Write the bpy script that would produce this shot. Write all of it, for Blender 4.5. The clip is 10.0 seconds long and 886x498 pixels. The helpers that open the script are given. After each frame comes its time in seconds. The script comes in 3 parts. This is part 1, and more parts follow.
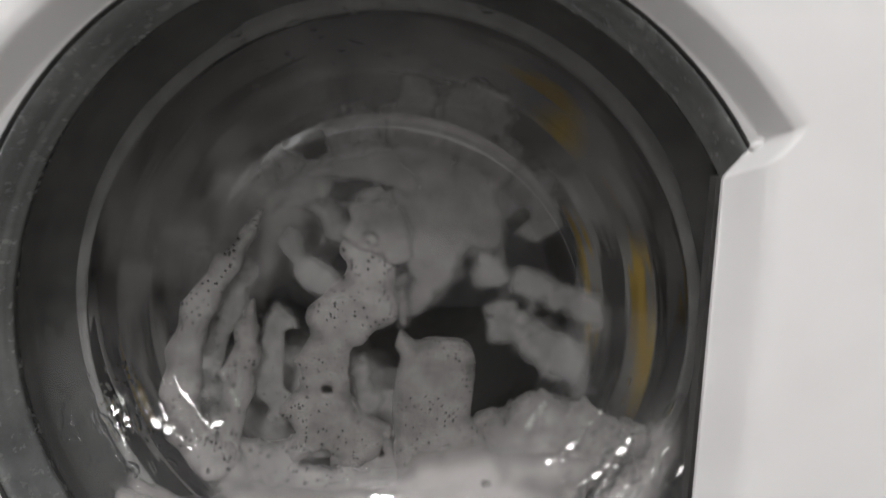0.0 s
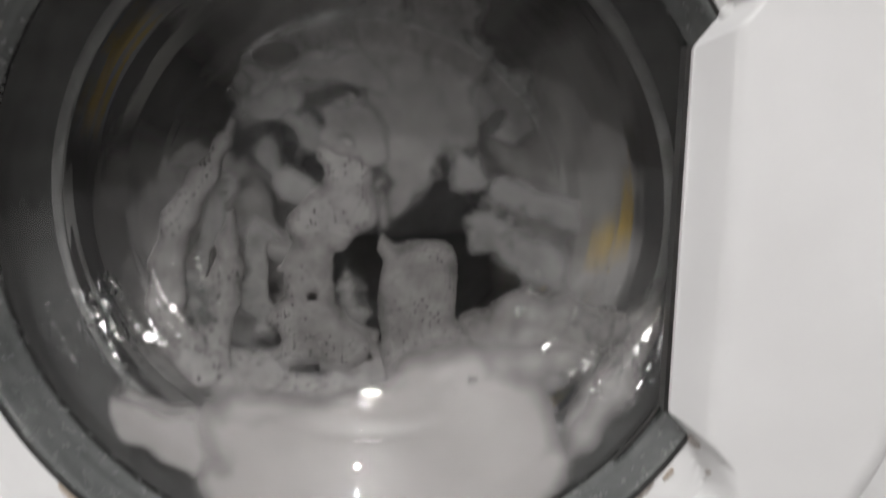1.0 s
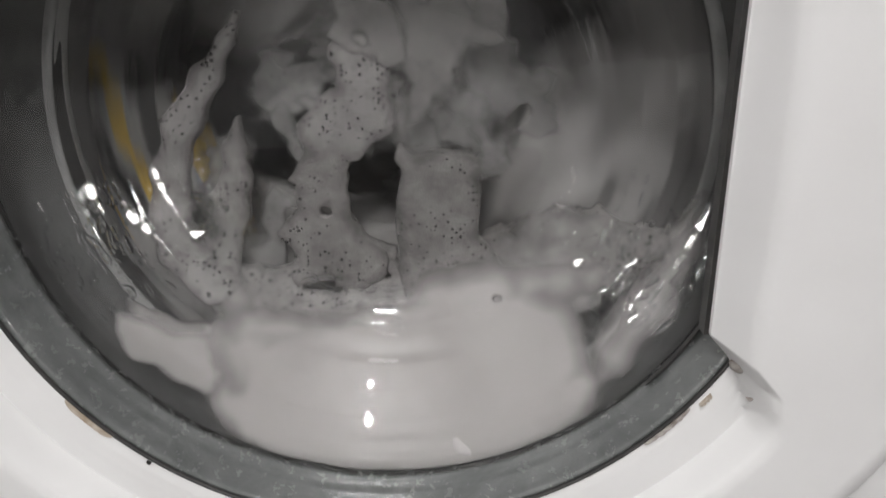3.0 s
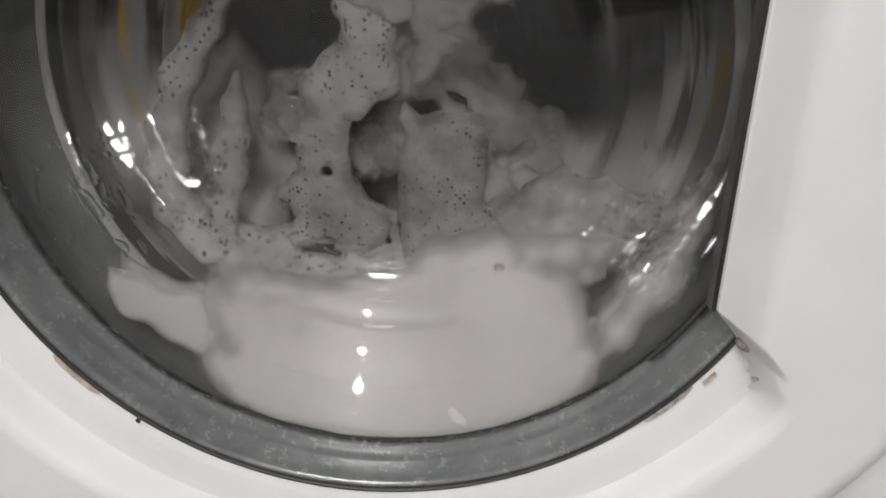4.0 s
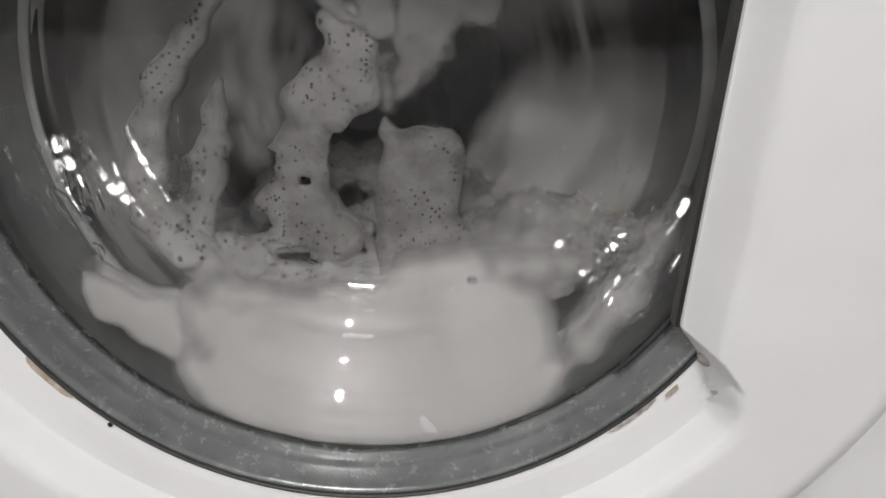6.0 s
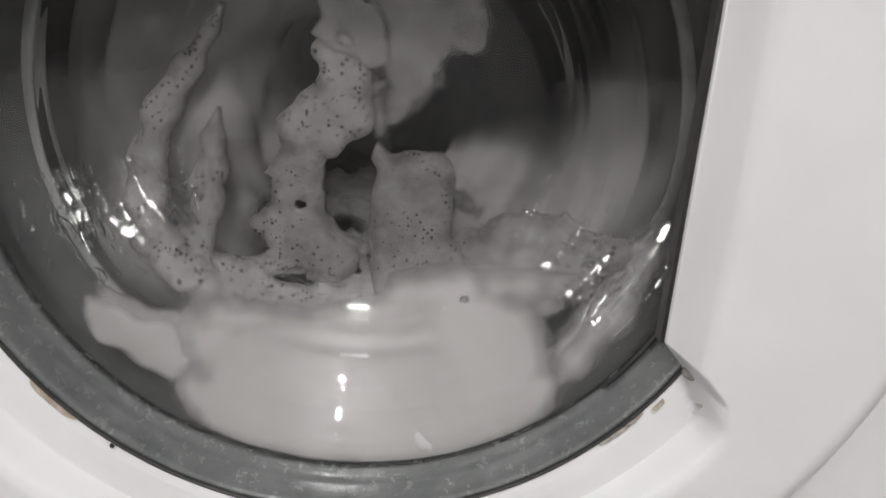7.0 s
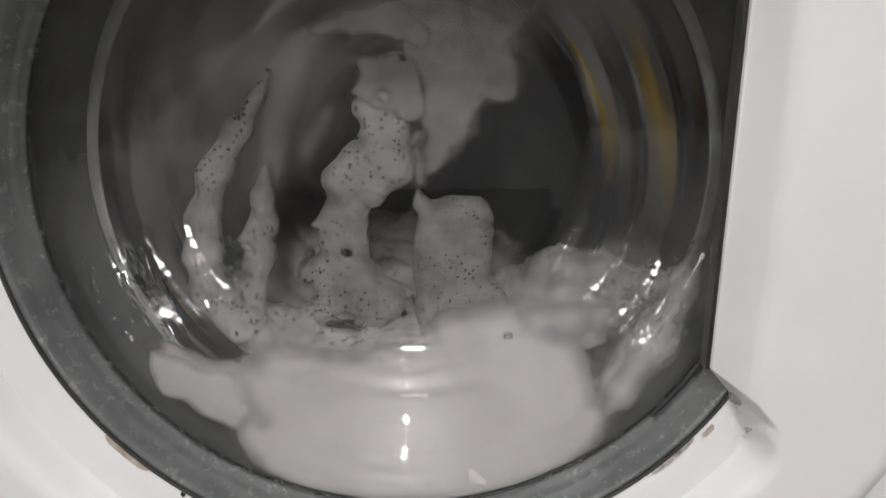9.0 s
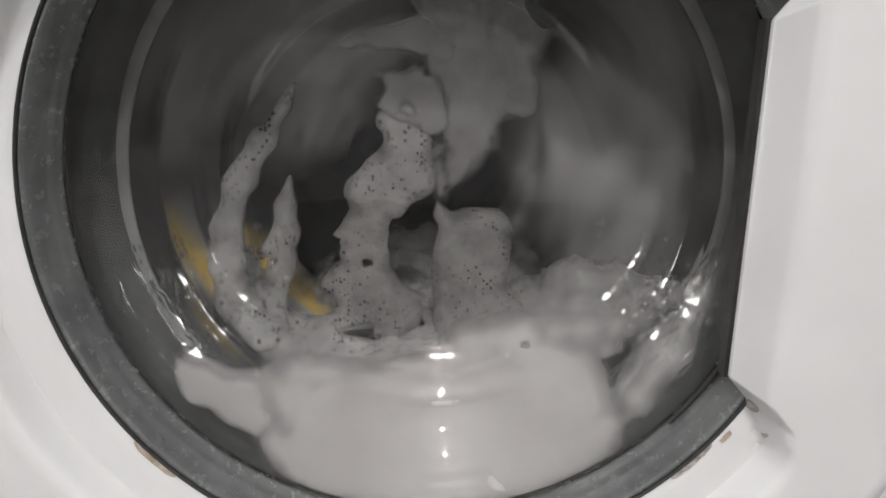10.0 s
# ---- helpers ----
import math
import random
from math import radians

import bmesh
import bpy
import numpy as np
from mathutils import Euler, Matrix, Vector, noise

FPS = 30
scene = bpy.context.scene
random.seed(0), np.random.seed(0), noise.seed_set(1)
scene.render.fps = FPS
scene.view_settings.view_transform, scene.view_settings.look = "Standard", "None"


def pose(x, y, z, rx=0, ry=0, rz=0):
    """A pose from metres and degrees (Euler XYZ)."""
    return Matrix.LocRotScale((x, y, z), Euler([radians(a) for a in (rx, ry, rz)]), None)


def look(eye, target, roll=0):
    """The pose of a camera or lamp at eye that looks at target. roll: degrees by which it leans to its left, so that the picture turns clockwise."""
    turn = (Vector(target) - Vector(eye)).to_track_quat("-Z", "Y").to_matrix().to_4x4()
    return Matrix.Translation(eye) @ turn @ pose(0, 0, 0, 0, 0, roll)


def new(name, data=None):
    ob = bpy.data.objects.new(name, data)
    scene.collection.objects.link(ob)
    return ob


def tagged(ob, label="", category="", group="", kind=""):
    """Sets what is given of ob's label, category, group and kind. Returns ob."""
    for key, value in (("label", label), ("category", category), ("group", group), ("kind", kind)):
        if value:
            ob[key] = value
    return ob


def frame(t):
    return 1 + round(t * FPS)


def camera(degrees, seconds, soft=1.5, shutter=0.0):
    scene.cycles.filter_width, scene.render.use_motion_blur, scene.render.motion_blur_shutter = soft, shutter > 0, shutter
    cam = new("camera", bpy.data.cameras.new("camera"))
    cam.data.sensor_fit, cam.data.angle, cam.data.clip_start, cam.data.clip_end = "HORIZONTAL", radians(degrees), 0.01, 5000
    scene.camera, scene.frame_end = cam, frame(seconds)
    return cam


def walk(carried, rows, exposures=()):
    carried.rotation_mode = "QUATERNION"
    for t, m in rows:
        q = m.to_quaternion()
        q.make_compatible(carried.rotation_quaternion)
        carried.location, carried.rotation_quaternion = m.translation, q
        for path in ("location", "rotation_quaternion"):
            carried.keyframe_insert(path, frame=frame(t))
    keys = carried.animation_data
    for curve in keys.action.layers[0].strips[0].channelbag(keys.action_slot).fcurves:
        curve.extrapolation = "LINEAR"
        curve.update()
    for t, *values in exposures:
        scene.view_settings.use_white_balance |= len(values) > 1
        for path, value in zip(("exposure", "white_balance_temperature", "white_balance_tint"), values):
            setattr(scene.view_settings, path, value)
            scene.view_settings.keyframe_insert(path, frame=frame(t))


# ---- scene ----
ZC = 0.42  # height of the door's centre above the floor

# t, x, y, z (from the door's centre), pitch, yaw, roll
PATH = [
    (0.0, 0.0244, -0.2611, 0.0831, -8.40, 0.13, -1.86),
    (0.4, 0.0194, -0.2672, 0.0824, -6.76, -0.04, -4.52),
    (0.5, 0.0223, -0.2662, 0.0798, -6.95, -1.16, -2.66),
    (1.0, 0.0290, -0.2670, 0.0581, -12.58, -1.39, 0.63),
    (1.5, 0.0285, -0.2518, 0.0623, -16.56, -1.06, 1.64),
    (2.0, 0.0248, -0.2455, 0.0559, -17.71, -0.43, 1.73),
    (3.5, 0.0335, -0.2400, 0.0451, -20.28, 1.61, 0.35),
    (4.0, 0.0338, -0.2358, 0.0404, -21.32, 2.07, -0.64),
    (4.5, 0.0273, -0.2377, 0.0330, -20.55, 0.87, -2.33),
    (5.0, 0.0264, -0.2369, 0.0355, -20.49, 0.23, -3.09),
    (5.5, 0.0272, -0.2394, 0.0404, -20.70, -0.17, -3.17),
    (7.0, 0.0254, -0.2517, 0.0504, -19.15, -1.44, -2.96),
    (7.5, 0.0243, -0.2554, 0.0530, -18.44, -1.98, -2.33),
    (8.0, 0.0178, -0.2546, 0.0545, -18.17, -0.96, -0.84),
    (8.5, 0.0155, -0.2592, 0.0527, -16.59, -0.46, 0.18),
    (9.0, 0.0147, -0.2637, 0.0578, -16.28, -0.62, 0.59),
    (9.5, 0.0095, -0.2700, 0.0604, -15.80, -0.66, 0.66),
    (10.0, -0.0064, -0.2710, 0.0578, -15.06, -2.09, -0.25),
]
cam = camera(66.0, 10.0, soft=1.6, shutter=0.9)
walk(cam, [(t, pose(x, y, z + ZC, 90 + p, r, w)) for t, x, y, z, p, w, r in PATH])

# ---- light: a closed room with one ceiling lamp and added unseen lamps ----
scene.view_settings.exposure = 0.0
world = bpy.data.worlds.new("room_world")
scene.world = world
world.use_nodes = True
world.node_tree.nodes["Background"].inputs[0].default_value = (0.02, 0.02, 0.021, 1)
world.node_tree.nodes["Background"].inputs[1].default_value = 1.0

# place, what it faces, size across and along, watts: the ceiling panel and an unseen small lamp high behind, added for
# frontal fill and low glints
LAMPS = (((-0.12, -1.34, 2.40), (-0.12, -1.34, 0.0), 0.30, 0.10, 30.0),
         ((-0.06, -1.72, 1.95), (0.0, 0.0, 0.42), 0.035, 0.03, 8.5))


# ---- materials ----
def mat(name, base, rough=0.5, metal=0.0, spec=0.5, coat=0.0):
    m = bpy.data.materials.new(name)
    m.use_nodes = True
    b = m.node_tree.nodes["Principled BSDF"]
    b.inputs["Base Color"].default_value = (*base, 1)
    b.inputs["Roughness"].default_value = rough
    b.inputs["Metallic"].default_value = metal
    b.inputs["Specular IOR Level"].default_value = spec
    b.inputs["Coat Weight"].default_value = coat
    return m, m.node_tree.nodes, m.node_tree.links, b


def add(nodes, kind, **values):
    n = nodes.new(kind)
    for k, v in values.items():
        n.inputs[k.replace("_", " ")].default_value = v
    return n


def vary(m, colour_a, colour_b, scale, detail=4.0, lo=0.35, hi=0.65, bump=0.0, bump_scale=None, rough=None):
    """Two colours mixed by noise, with a fine relief of its own scale and, where given, a roughness range."""
    m, nodes, links, b = m
    co = nodes.new("ShaderNodeTexCoord")
    n = add(nodes, "ShaderNodeTexNoise", Scale=scale, Detail=detail, Roughness=0.6)
    links.new(co.outputs["Object"], n.inputs["Vector"])
    ramp = nodes.new("ShaderNodeValToRGB")
    ramp.color_ramp.elements[0].position, ramp.color_ramp.elements[1].position = lo, hi
    ramp.color_ramp.elements[0].color, ramp.color_ramp.elements[1].color = (*colour_a, 1), (*colour_b, 1)
    links.new(n.outputs["Fac"], ramp.inputs["Fac"])
    links.new(ramp.outputs["Color"], b.inputs["Base Color"])
    if rough:
        rr = add(nodes, "ShaderNodeMapRange", To_Min=rough[0], To_Max=rough[1])
        links.new(n.outputs["Fac"], rr.inputs["Value"])
        links.new(rr.outputs["Result"], b.inputs["Roughness"])
    if bump:
        fine = add(nodes, "ShaderNodeTexNoise", Scale=bump_scale or scale * 8, Detail=3.0)
        links.new(co.outputs["Object"], fine.inputs["Vector"])
        bp = add(nodes, "ShaderNodeBump", Strength=bump, Distance=0.001)
        links.new(fine.outputs["Fac"], bp.inputs["Height"])
        links.new(bp.outputs["Normal"], b.inputs["Normal"])
    return m


def enamel_material():
    """White moulded plastic with a faint yellowing, fine orange-peel and scattered specks of dirt."""
    m, nodes, links, b = mat("white_plastic", (0.8, 0.8, 0.79), 0.28, spec=0.5)
    co = nodes.new("ShaderNodeTexCoord")
    n = add(nodes, "ShaderNodeTexNoise", Scale=14.0, Detail=5.0)
    links.new(co.outputs["Object"], n.inputs["Vector"])
    tone = nodes.new("ShaderNodeValToRGB")
    tone.color_ramp.elements[0].position, tone.color_ramp.elements[1].position = 0.3, 0.7
    tone.color_ramp.elements[0].color, tone.color_ramp.elements[1].color = (0.68, 0.678, 0.672, 1), (0.74, 0.74, 0.735, 1)
    links.new(n.outputs["Fac"], tone.inputs["Fac"])
    cells = add(nodes, "ShaderNodeTexVoronoi", Scale=38.0)
    links.new(co.outputs["Object"], cells.inputs["Vector"])
    pick = nodes.new("ShaderNodeSeparateColor")
    links.new(cells.outputs["Color"], pick.inputs["Color"])
    size = add(nodes, "ShaderNodeMapRange", From_Min=0.72, From_Max=1.0, To_Min=0.0, To_Max=0.045)
    links.new(pick.outputs["Red"], size.inputs["Value"])
    spot = nodes.new("ShaderNodeMath")
    spot.operation = "LESS_THAN"
    links.new(cells.outputs["Distance"], spot.inputs[0])
    links.new(size.outputs["Result"], spot.inputs[1])
    mix = nodes.new("ShaderNodeMix")
    mix.data_type = "RGBA"
    mix.inputs["B"].default_value = (0.33, 0.31, 0.28, 1)
    links.new(spot.outputs[0], mix.inputs["Factor"])
    links.new(tone.outputs["Color"], mix.inputs["A"])
    links.new(mix.outputs["Result"], b.inputs["Base Color"])
    fine = add(nodes, "ShaderNodeTexNoise", Scale=420.0, Detail=2.0)
    links.new(co.outputs["Object"], fine.inputs["Vector"])
    bp = add(nodes, "ShaderNodeBump", Strength=0.06, Distance=0.0006)
    links.new(fine.outputs["Fac"], bp.inputs["Height"])
    links.new(bp.outputs["Normal"], b.inputs["Normal"])
    return m


def band_material():
    """Grey satin bezel with dull stains, pale flecks of limescale and a wet, uneven gloss."""
    m, nodes, links, b = mat("grey_bezel", (0.15, 0.15, 0.15), 0.3, metal=0.3)
    co = nodes.new("ShaderNodeTexCoord")
    broad = add(nodes, "ShaderNodeTexNoise", Scale=26.0, Detail=6.0, Roughness=0.7, Distortion=0.6)
    links.new(co.outputs["Object"], broad.inputs["Vector"])
    tone = nodes.new("ShaderNodeValToRGB")
    tone.color_ramp.elements[0].position, tone.color_ramp.elements[1].position = 0.32, 0.68
    tone.color_ramp.elements[0].color, tone.color_ramp.elements[1].color = (0.085, 0.092, 0.09, 1), (0.175, 0.182, 0.178, 1)
    links.new(broad.outputs["Fac"], tone.inputs["Fac"])
    flecks = add(nodes, "ShaderNodeTexNoise", Scale=170.0, Detail=4.0, Roughness=0.7)
    links.new(co.outputs["Object"], flecks.inputs["Vector"])
    both = nodes.new("ShaderNodeMath")
    both.operation = "MULTIPLY"
    links.new(flecks.outputs["Fac"], both.inputs[0])
    links.new(broad.outputs["Fac"], both.inputs[1])
    scale = add(nodes, "ShaderNodeMapRange", From_Min=0.34, From_Max=0.46, To_Min=0.0, To_Max=0.22)
    links.new(both.outputs[0], scale.inputs["Value"])
    mix = nodes.new("ShaderNodeMix")
    mix.data_type = "RGBA"
    mix.inputs["B"].default_value = (0.34, 0.335, 0.32, 1)
    links.new(scale.outputs["Result"], mix.inputs["Factor"])
    links.new(tone.outputs["Color"], mix.inputs["A"])
    links.new(mix.outputs["Result"], b.inputs["Base Color"])
    gloss = add(nodes, "ShaderNodeMapRange", From_Min=0.3, From_Max=0.7, To_Min=0.08, To_Max=0.34)
    links.new(flecks.outputs["Fac"], gloss.inputs["Value"])
    links.new(gloss.outputs["Result"], b.inputs["Roughness"])
    bp = add(nodes, "ShaderNodeBump", Strength=0.35, Distance=0.0012)
    links.new(both.outputs[0], bp.inputs["Height"])
    links.new(bp.outputs["Normal"], b.inputs["Normal"])
    return m


def glass_material():
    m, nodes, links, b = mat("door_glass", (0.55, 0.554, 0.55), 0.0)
    b.inputs["Transmission Weight"].default_value = 1.0
    b.inputs["IOR"].default_value = 1.47
    co = nodes.new("ShaderNodeTexCoord")
    n = add(nodes, "ShaderNodeTexNoise", Scale=22.0, Detail=2.0)
    links.new(co.outputs["Object"], n.inputs["Vector"])
    bp = add(nodes, "ShaderNodeBump", Strength=0.10, Distance=0.002)
    links.new(n.outputs["Fac"], bp.inputs["Height"])
    links.new(bp.outputs["Normal"], b.inputs["Normal"])
    return m


def foam_material(name, cover=1.2, tint=(0.86, 0.85, 0.84), rim=0.45, specks=0.42, even=0.86, spread=0.2, grain=0.25):
    """Soap foam: soft white, fine bubbles, scattered dark open bubbles; thinner foam lets part of what is behind through."""
    m, nodes, links, b = mat(name, tint, 0.6, spec=0.15)
    b.inputs["Subsurface Weight"].default_value = 0.25
    b.inputs["Subsurface Radius"].default_value = (0.006, 0.006, 0.006)
    b.inputs["Subsurface Scale"].default_value = 1.0
    co = nodes.new("ShaderNodeTexCoord")
    cells = add(nodes, "ShaderNodeTexVoronoi", Scale=470.0)
    links.new(co.outputs["Object"], cells.inputs["Vector"])
    pick = nodes.new("ShaderNodeSeparateColor")
    links.new(cells.outputs["Color"], pick.inputs["Color"])
    size = add(nodes, "ShaderNodeMapRange", From_Min=0.50, From_Max=1.0, To_Min=0.04, To_Max=specks)
    links.new(pick.outputs["Red"], size.inputs["Value"])
    where = add(nodes, "ShaderNodeTexNoise", Scale=16.0, Detail=2.0)
    links.new(co.outputs["Object"], where.inputs["Vector"])
    gate = add(nodes, "ShaderNodeMapRange", From_Min=0.18, From_Max=0.52)
    links.new(where.outputs["Fac"], gate.inputs["Value"])
    limit = nodes.new("ShaderNodeMath")
    limit.operation = "MULTIPLY"
    links.new(size.outputs["Result"], limit.inputs[0])
    links.new(gate.outputs["Result"], limit.inputs[1])
    spot = nodes.new("ShaderNodeMath")
    spot.operation = "LESS_THAN"
    links.new(cells.outputs["Distance"], spot.inputs[0])
    links.new(limit.outputs[0], spot.inputs[1])
    cloud = add(nodes, "ShaderNodeTexNoise", Scale=45.0, Detail=6.0, Roughness=0.65)
    links.new(co.outputs["Object"], cloud.inputs["Vector"])
    tone = nodes.new("ShaderNodeValToRGB")
    tone.color_ramp.elements[0].position, tone.color_ramp.elements[1].position = 0.3, 0.65
    tone.color_ramp.elements[0].color = (*[c * even for c in tint], 1)
    tone.color_ramp.elements[1].color = (*tint, 1)
    links.new(cloud.outputs["Fac"], tone.inputs["Fac"])
    mix = nodes.new("ShaderNodeMix")
    mix.data_type = "RGBA"
    mix.inputs["B"].default_value = (0.10, 0.097, 0.095, 1)
    links.new(spot.outputs[0], mix.inputs["Factor"])
    links.new(tone.outputs["Color"], mix.inputs["A"])
    links.new(mix.outputs["Result"], b.inputs["Base Color"])
    fine = add(nodes, "ShaderNodeTexVoronoi", Scale=900.0)
    links.new(co.outputs["Object"], fine.inputs["Vector"])
    bp = add(nodes, "ShaderNodeBump", Strength=grain, Distance=0.0008)
    links.new(fine.outputs["Distance"], bp.inputs["Height"])
    links.new(bp.outputs["Normal"], b.inputs["Normal"])
    # thin rims and thin sheets let light through
    dense = add(nodes, "ShaderNodeAttribute")
    dense.attribute_name = "foam_body"
    thin = add(nodes, "ShaderNodeMapRange", From_Min=0.3, From_Max=0.7, To_Min=cover - spread, To_Max=cover + spread)
    links.new(cloud.outputs["Fac"], thin.inputs["Value"])
    fade = add(nodes, "ShaderNodeMapRange", From_Min=0.0, From_Max=1.0, To_Min=rim - 1.0, To_Max=0.0)
    links.new(dense.outputs["Fac"], fade.inputs["Value"])
    total = nodes.new("ShaderNodeMath")
    total.operation, total.use_clamp = "ADD", True
    links.new(thin.outputs["Result"], total.inputs[0])
    links.new(fade.outputs["Result"], total.inputs[1])
    links.new(total.outputs[0], b.inputs["Alpha"])
    return m


def cloth_material(name, a, b_colour, scale=18.0):
    return vary(mat(name, a, 0.85, spec=0.2), a, b_colour, scale, 4.0, 0.4, 0.6, bump=0.5, bump_scale=500.0)


def stripe_material():
    """Wet towelling in yellow, pale and dark broad stripes."""
    m, nodes, links, b = mat("striped_cloth", (0.5, 0.4, 0.1), 0.8, spec=0.25)
    co = nodes.new("ShaderNodeTexCoord")
    wave = add(nodes, "ShaderNodeTexWave", Scale=11.0, Distortion=2.5, Detail=2.0)
    links.new(co.outputs["Object"], wave.inputs["Vector"])
    ramp = nodes.new("ShaderNodeValToRGB")
    ramp.color_ramp.interpolation = "CONSTANT"
    e = ramp.color_ramp.elements
    e[0].position, e[0].color = 0.0, (0.06, 0.06, 0.058, 1)
    e[1].position, e[1].color = 0.16, (0.40, 0.39, 0.37, 1)
    third = e.new(0.86)
    third.color = (0.62, 0.42, 0.07, 1)
    links.new(wave.outputs["Fac"], ramp.inputs["Fac"])
    links.new(ramp.outputs["Color"], b.inputs["Base Color"])
    fine = add(nodes, "ShaderNodeTexNoise", Scale=420.0, Detail=2.0)
    links.new(co.outputs["Object"], fine.inputs["Vector"])
    bp = add(nodes, "ShaderNodeBump", Strength=0.5, Distance=0.001)
    links.new(fine.outputs["Fac"], bp.inputs["Height"])
    links.new(bp.outputs["Normal"], b.inputs["Normal"])
    return m


WHITE = enamel_material()
BAND = band_material()
GLASS = glass_material()
RUBBER = vary(mat("grey_rubber", (0.1, 0.1, 0.1), 0.45), (0.045, 0.047, 0.047), (0.11, 0.112, 0.11), 40.0, bump=0.4)
LIP_GREY = vary(mat("pale_rubber", (0.4, 0.4, 0.4), 0.22), (0.34, 0.34, 0.335), (0.46, 0.46, 0.45), 50.0)
BLACK = vary(mat("black_seal", (0.02, 0.02, 0.02), 0.5), (0.012, 0.012, 0.012), (0.03, 0.028, 0.026), 90.0)
STEEL = vary(mat("drum_steel", (0.35, 0.35, 0.35), 0.3, metal=1.0), (0.42, 0.42, 0.42), (0.55, 0.55, 0.54), 30.0, rough=(0.3, 0.5))
POLISHED = vary(mat("polished_steel", (0.7, 0.7, 0.7), 0.1, metal=1.0), (0.66, 0.66, 0.66), (0.78, 0.78, 0.77), 60.0, rough=(0.05, 0.16))
RUST = vary(mat("rusty_scale", (0.3, 0.2, 0.12), 0.8), (0.34, 0.27, 0.2), (0.58, 0.53, 0.46), 130.0, 5.0, bump=0.6)
GRIME = vary(mat("brown_grime", (0.3, 0.28, 0.26), 0.8), (0.2, 0.17, 0.15), (0.5, 0.47, 0.44), 220.0, 5.0)
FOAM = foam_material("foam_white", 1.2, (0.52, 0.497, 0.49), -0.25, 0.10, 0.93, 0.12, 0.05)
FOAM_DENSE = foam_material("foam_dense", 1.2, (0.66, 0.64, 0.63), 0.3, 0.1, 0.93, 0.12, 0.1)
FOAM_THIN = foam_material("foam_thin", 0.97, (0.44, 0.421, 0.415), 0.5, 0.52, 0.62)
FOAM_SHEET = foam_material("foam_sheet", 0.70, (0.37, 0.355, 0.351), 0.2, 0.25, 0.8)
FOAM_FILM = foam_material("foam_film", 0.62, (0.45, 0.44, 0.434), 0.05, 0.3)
PAINT = vary(mat("wall_paint", (0.7, 0.69, 0.67), 0.7), (0.62, 0.612, 0.61), (0.68, 0.672, 0.67), 3.0, bump=0.1, bump_scale=60.0)
CEIL = vary(mat("ceiling_paint", (0.75, 0.75, 0.74), 0.8), (0.60, 0.60, 0.60), (0.66, 0.66, 0.66), 3.0)
FLOOR = vary(mat("floor_vinyl", (0.3, 0.28, 0.26), 0.45), (0.08, 0.076, 0.073), (0.14, 0.133, 0.128), 6.0, bump=0.1)


# ---- building helpers ----
def mesh_object(name, verts, faces, material, parent=None, smooth=True):
    me = bpy.data.meshes.new(name)
    me.from_pydata([tuple(v) for v in verts], [], faces)
    me.materials.append(material)
    if smooth:
        me.polygons.foreach_set("use_smooth", [True] * len(me.polygons))
    me.validate()
    me.update()
    ob = new(name, me)
    ob.parent = parent
    return ob


def part(name, bm, material, parent, label=""):
    me = bpy.data.meshes.new(name)
    bm.to_mesh(me)
    bm.free()
    me.materials.append(material)
    ob = new(name, me)
    ob.parent = parent
    return tagged(ob, label)


def lathe(name, profile, material, parent, steps=192, closed=True, label="", fan=False):
    """A profile of (radius, depth) turned round the door's axis; depth goes into the machine."""
    verts, faces, n = [], [], len(profile)
    for k in range(steps):
        a = 2 * math.pi * k / steps
        for r, y in profile:
            verts.append((r * math.sin(a), y, r * math.cos(a)))
    for k in range(steps):
        j = (k + 1) % steps
        for i in range(n if closed else n - 1):
            i2 = (i + 1) % n
            faces.append((k * n + i, j * n + i, j * n + i2, k * n + i2))
    ob = mesh_object(name, verts, faces, material, parent)
    return tagged(ob, label)


def arc_strip(name, a0, a1, r0, r1, y0, y1, material, parent, label="", ragged=0.0, steps=28, seed=0):
    """A thin curved slab along the door's rim between two clock angles in degrees."""
    rnd = random.Random(seed)
    verts, faces = [], []
    for k in range(steps + 1):
        a = radians(a0 + (a1 - a0) * k / steps)
        edge = 1 - 0.75 * abs(2 * k / steps - 1) ** 6
        ro = r0 + (r1 - r0) * edge * (1 - ragged * rnd.random())
        for r, y in ((r0, y0), (ro, y0 + (y1 - y0) * 0.9), (ro, y1), (r0, y1)):
            verts.append((r * math.sin(a), y, r * math.cos(a)))
    for k in range(steps):
        for i in range(4):
            faces.append((k * 4 + i, k * 4 + 4 + i, k * 4 + 4 + (i + 1) % 4, k * 4 + (i + 1) % 4))
    faces += [(0, 1, 2, 3), tuple(steps * 4 + i for i in (3, 2, 1, 0))]
    return tagged(mesh_object(name, verts, faces, material, parent, smooth=False), label)


def box(bm, x0, x1, y0, y1, z0, z1):
    vs = [bm.verts.new((x, y, z)) for z in (z0, z1) for x, y in ((x0, y0), (x1, y0), (x1, y1), (x0, y1))]
    for f in ((3, 2, 1, 0), (4, 5, 6, 7), (0, 1, 5, 4), (1, 2, 6, 5), (2, 3, 7, 6), (3, 0, 4, 7)):
        bm.faces.new([vs[i] for i in f])


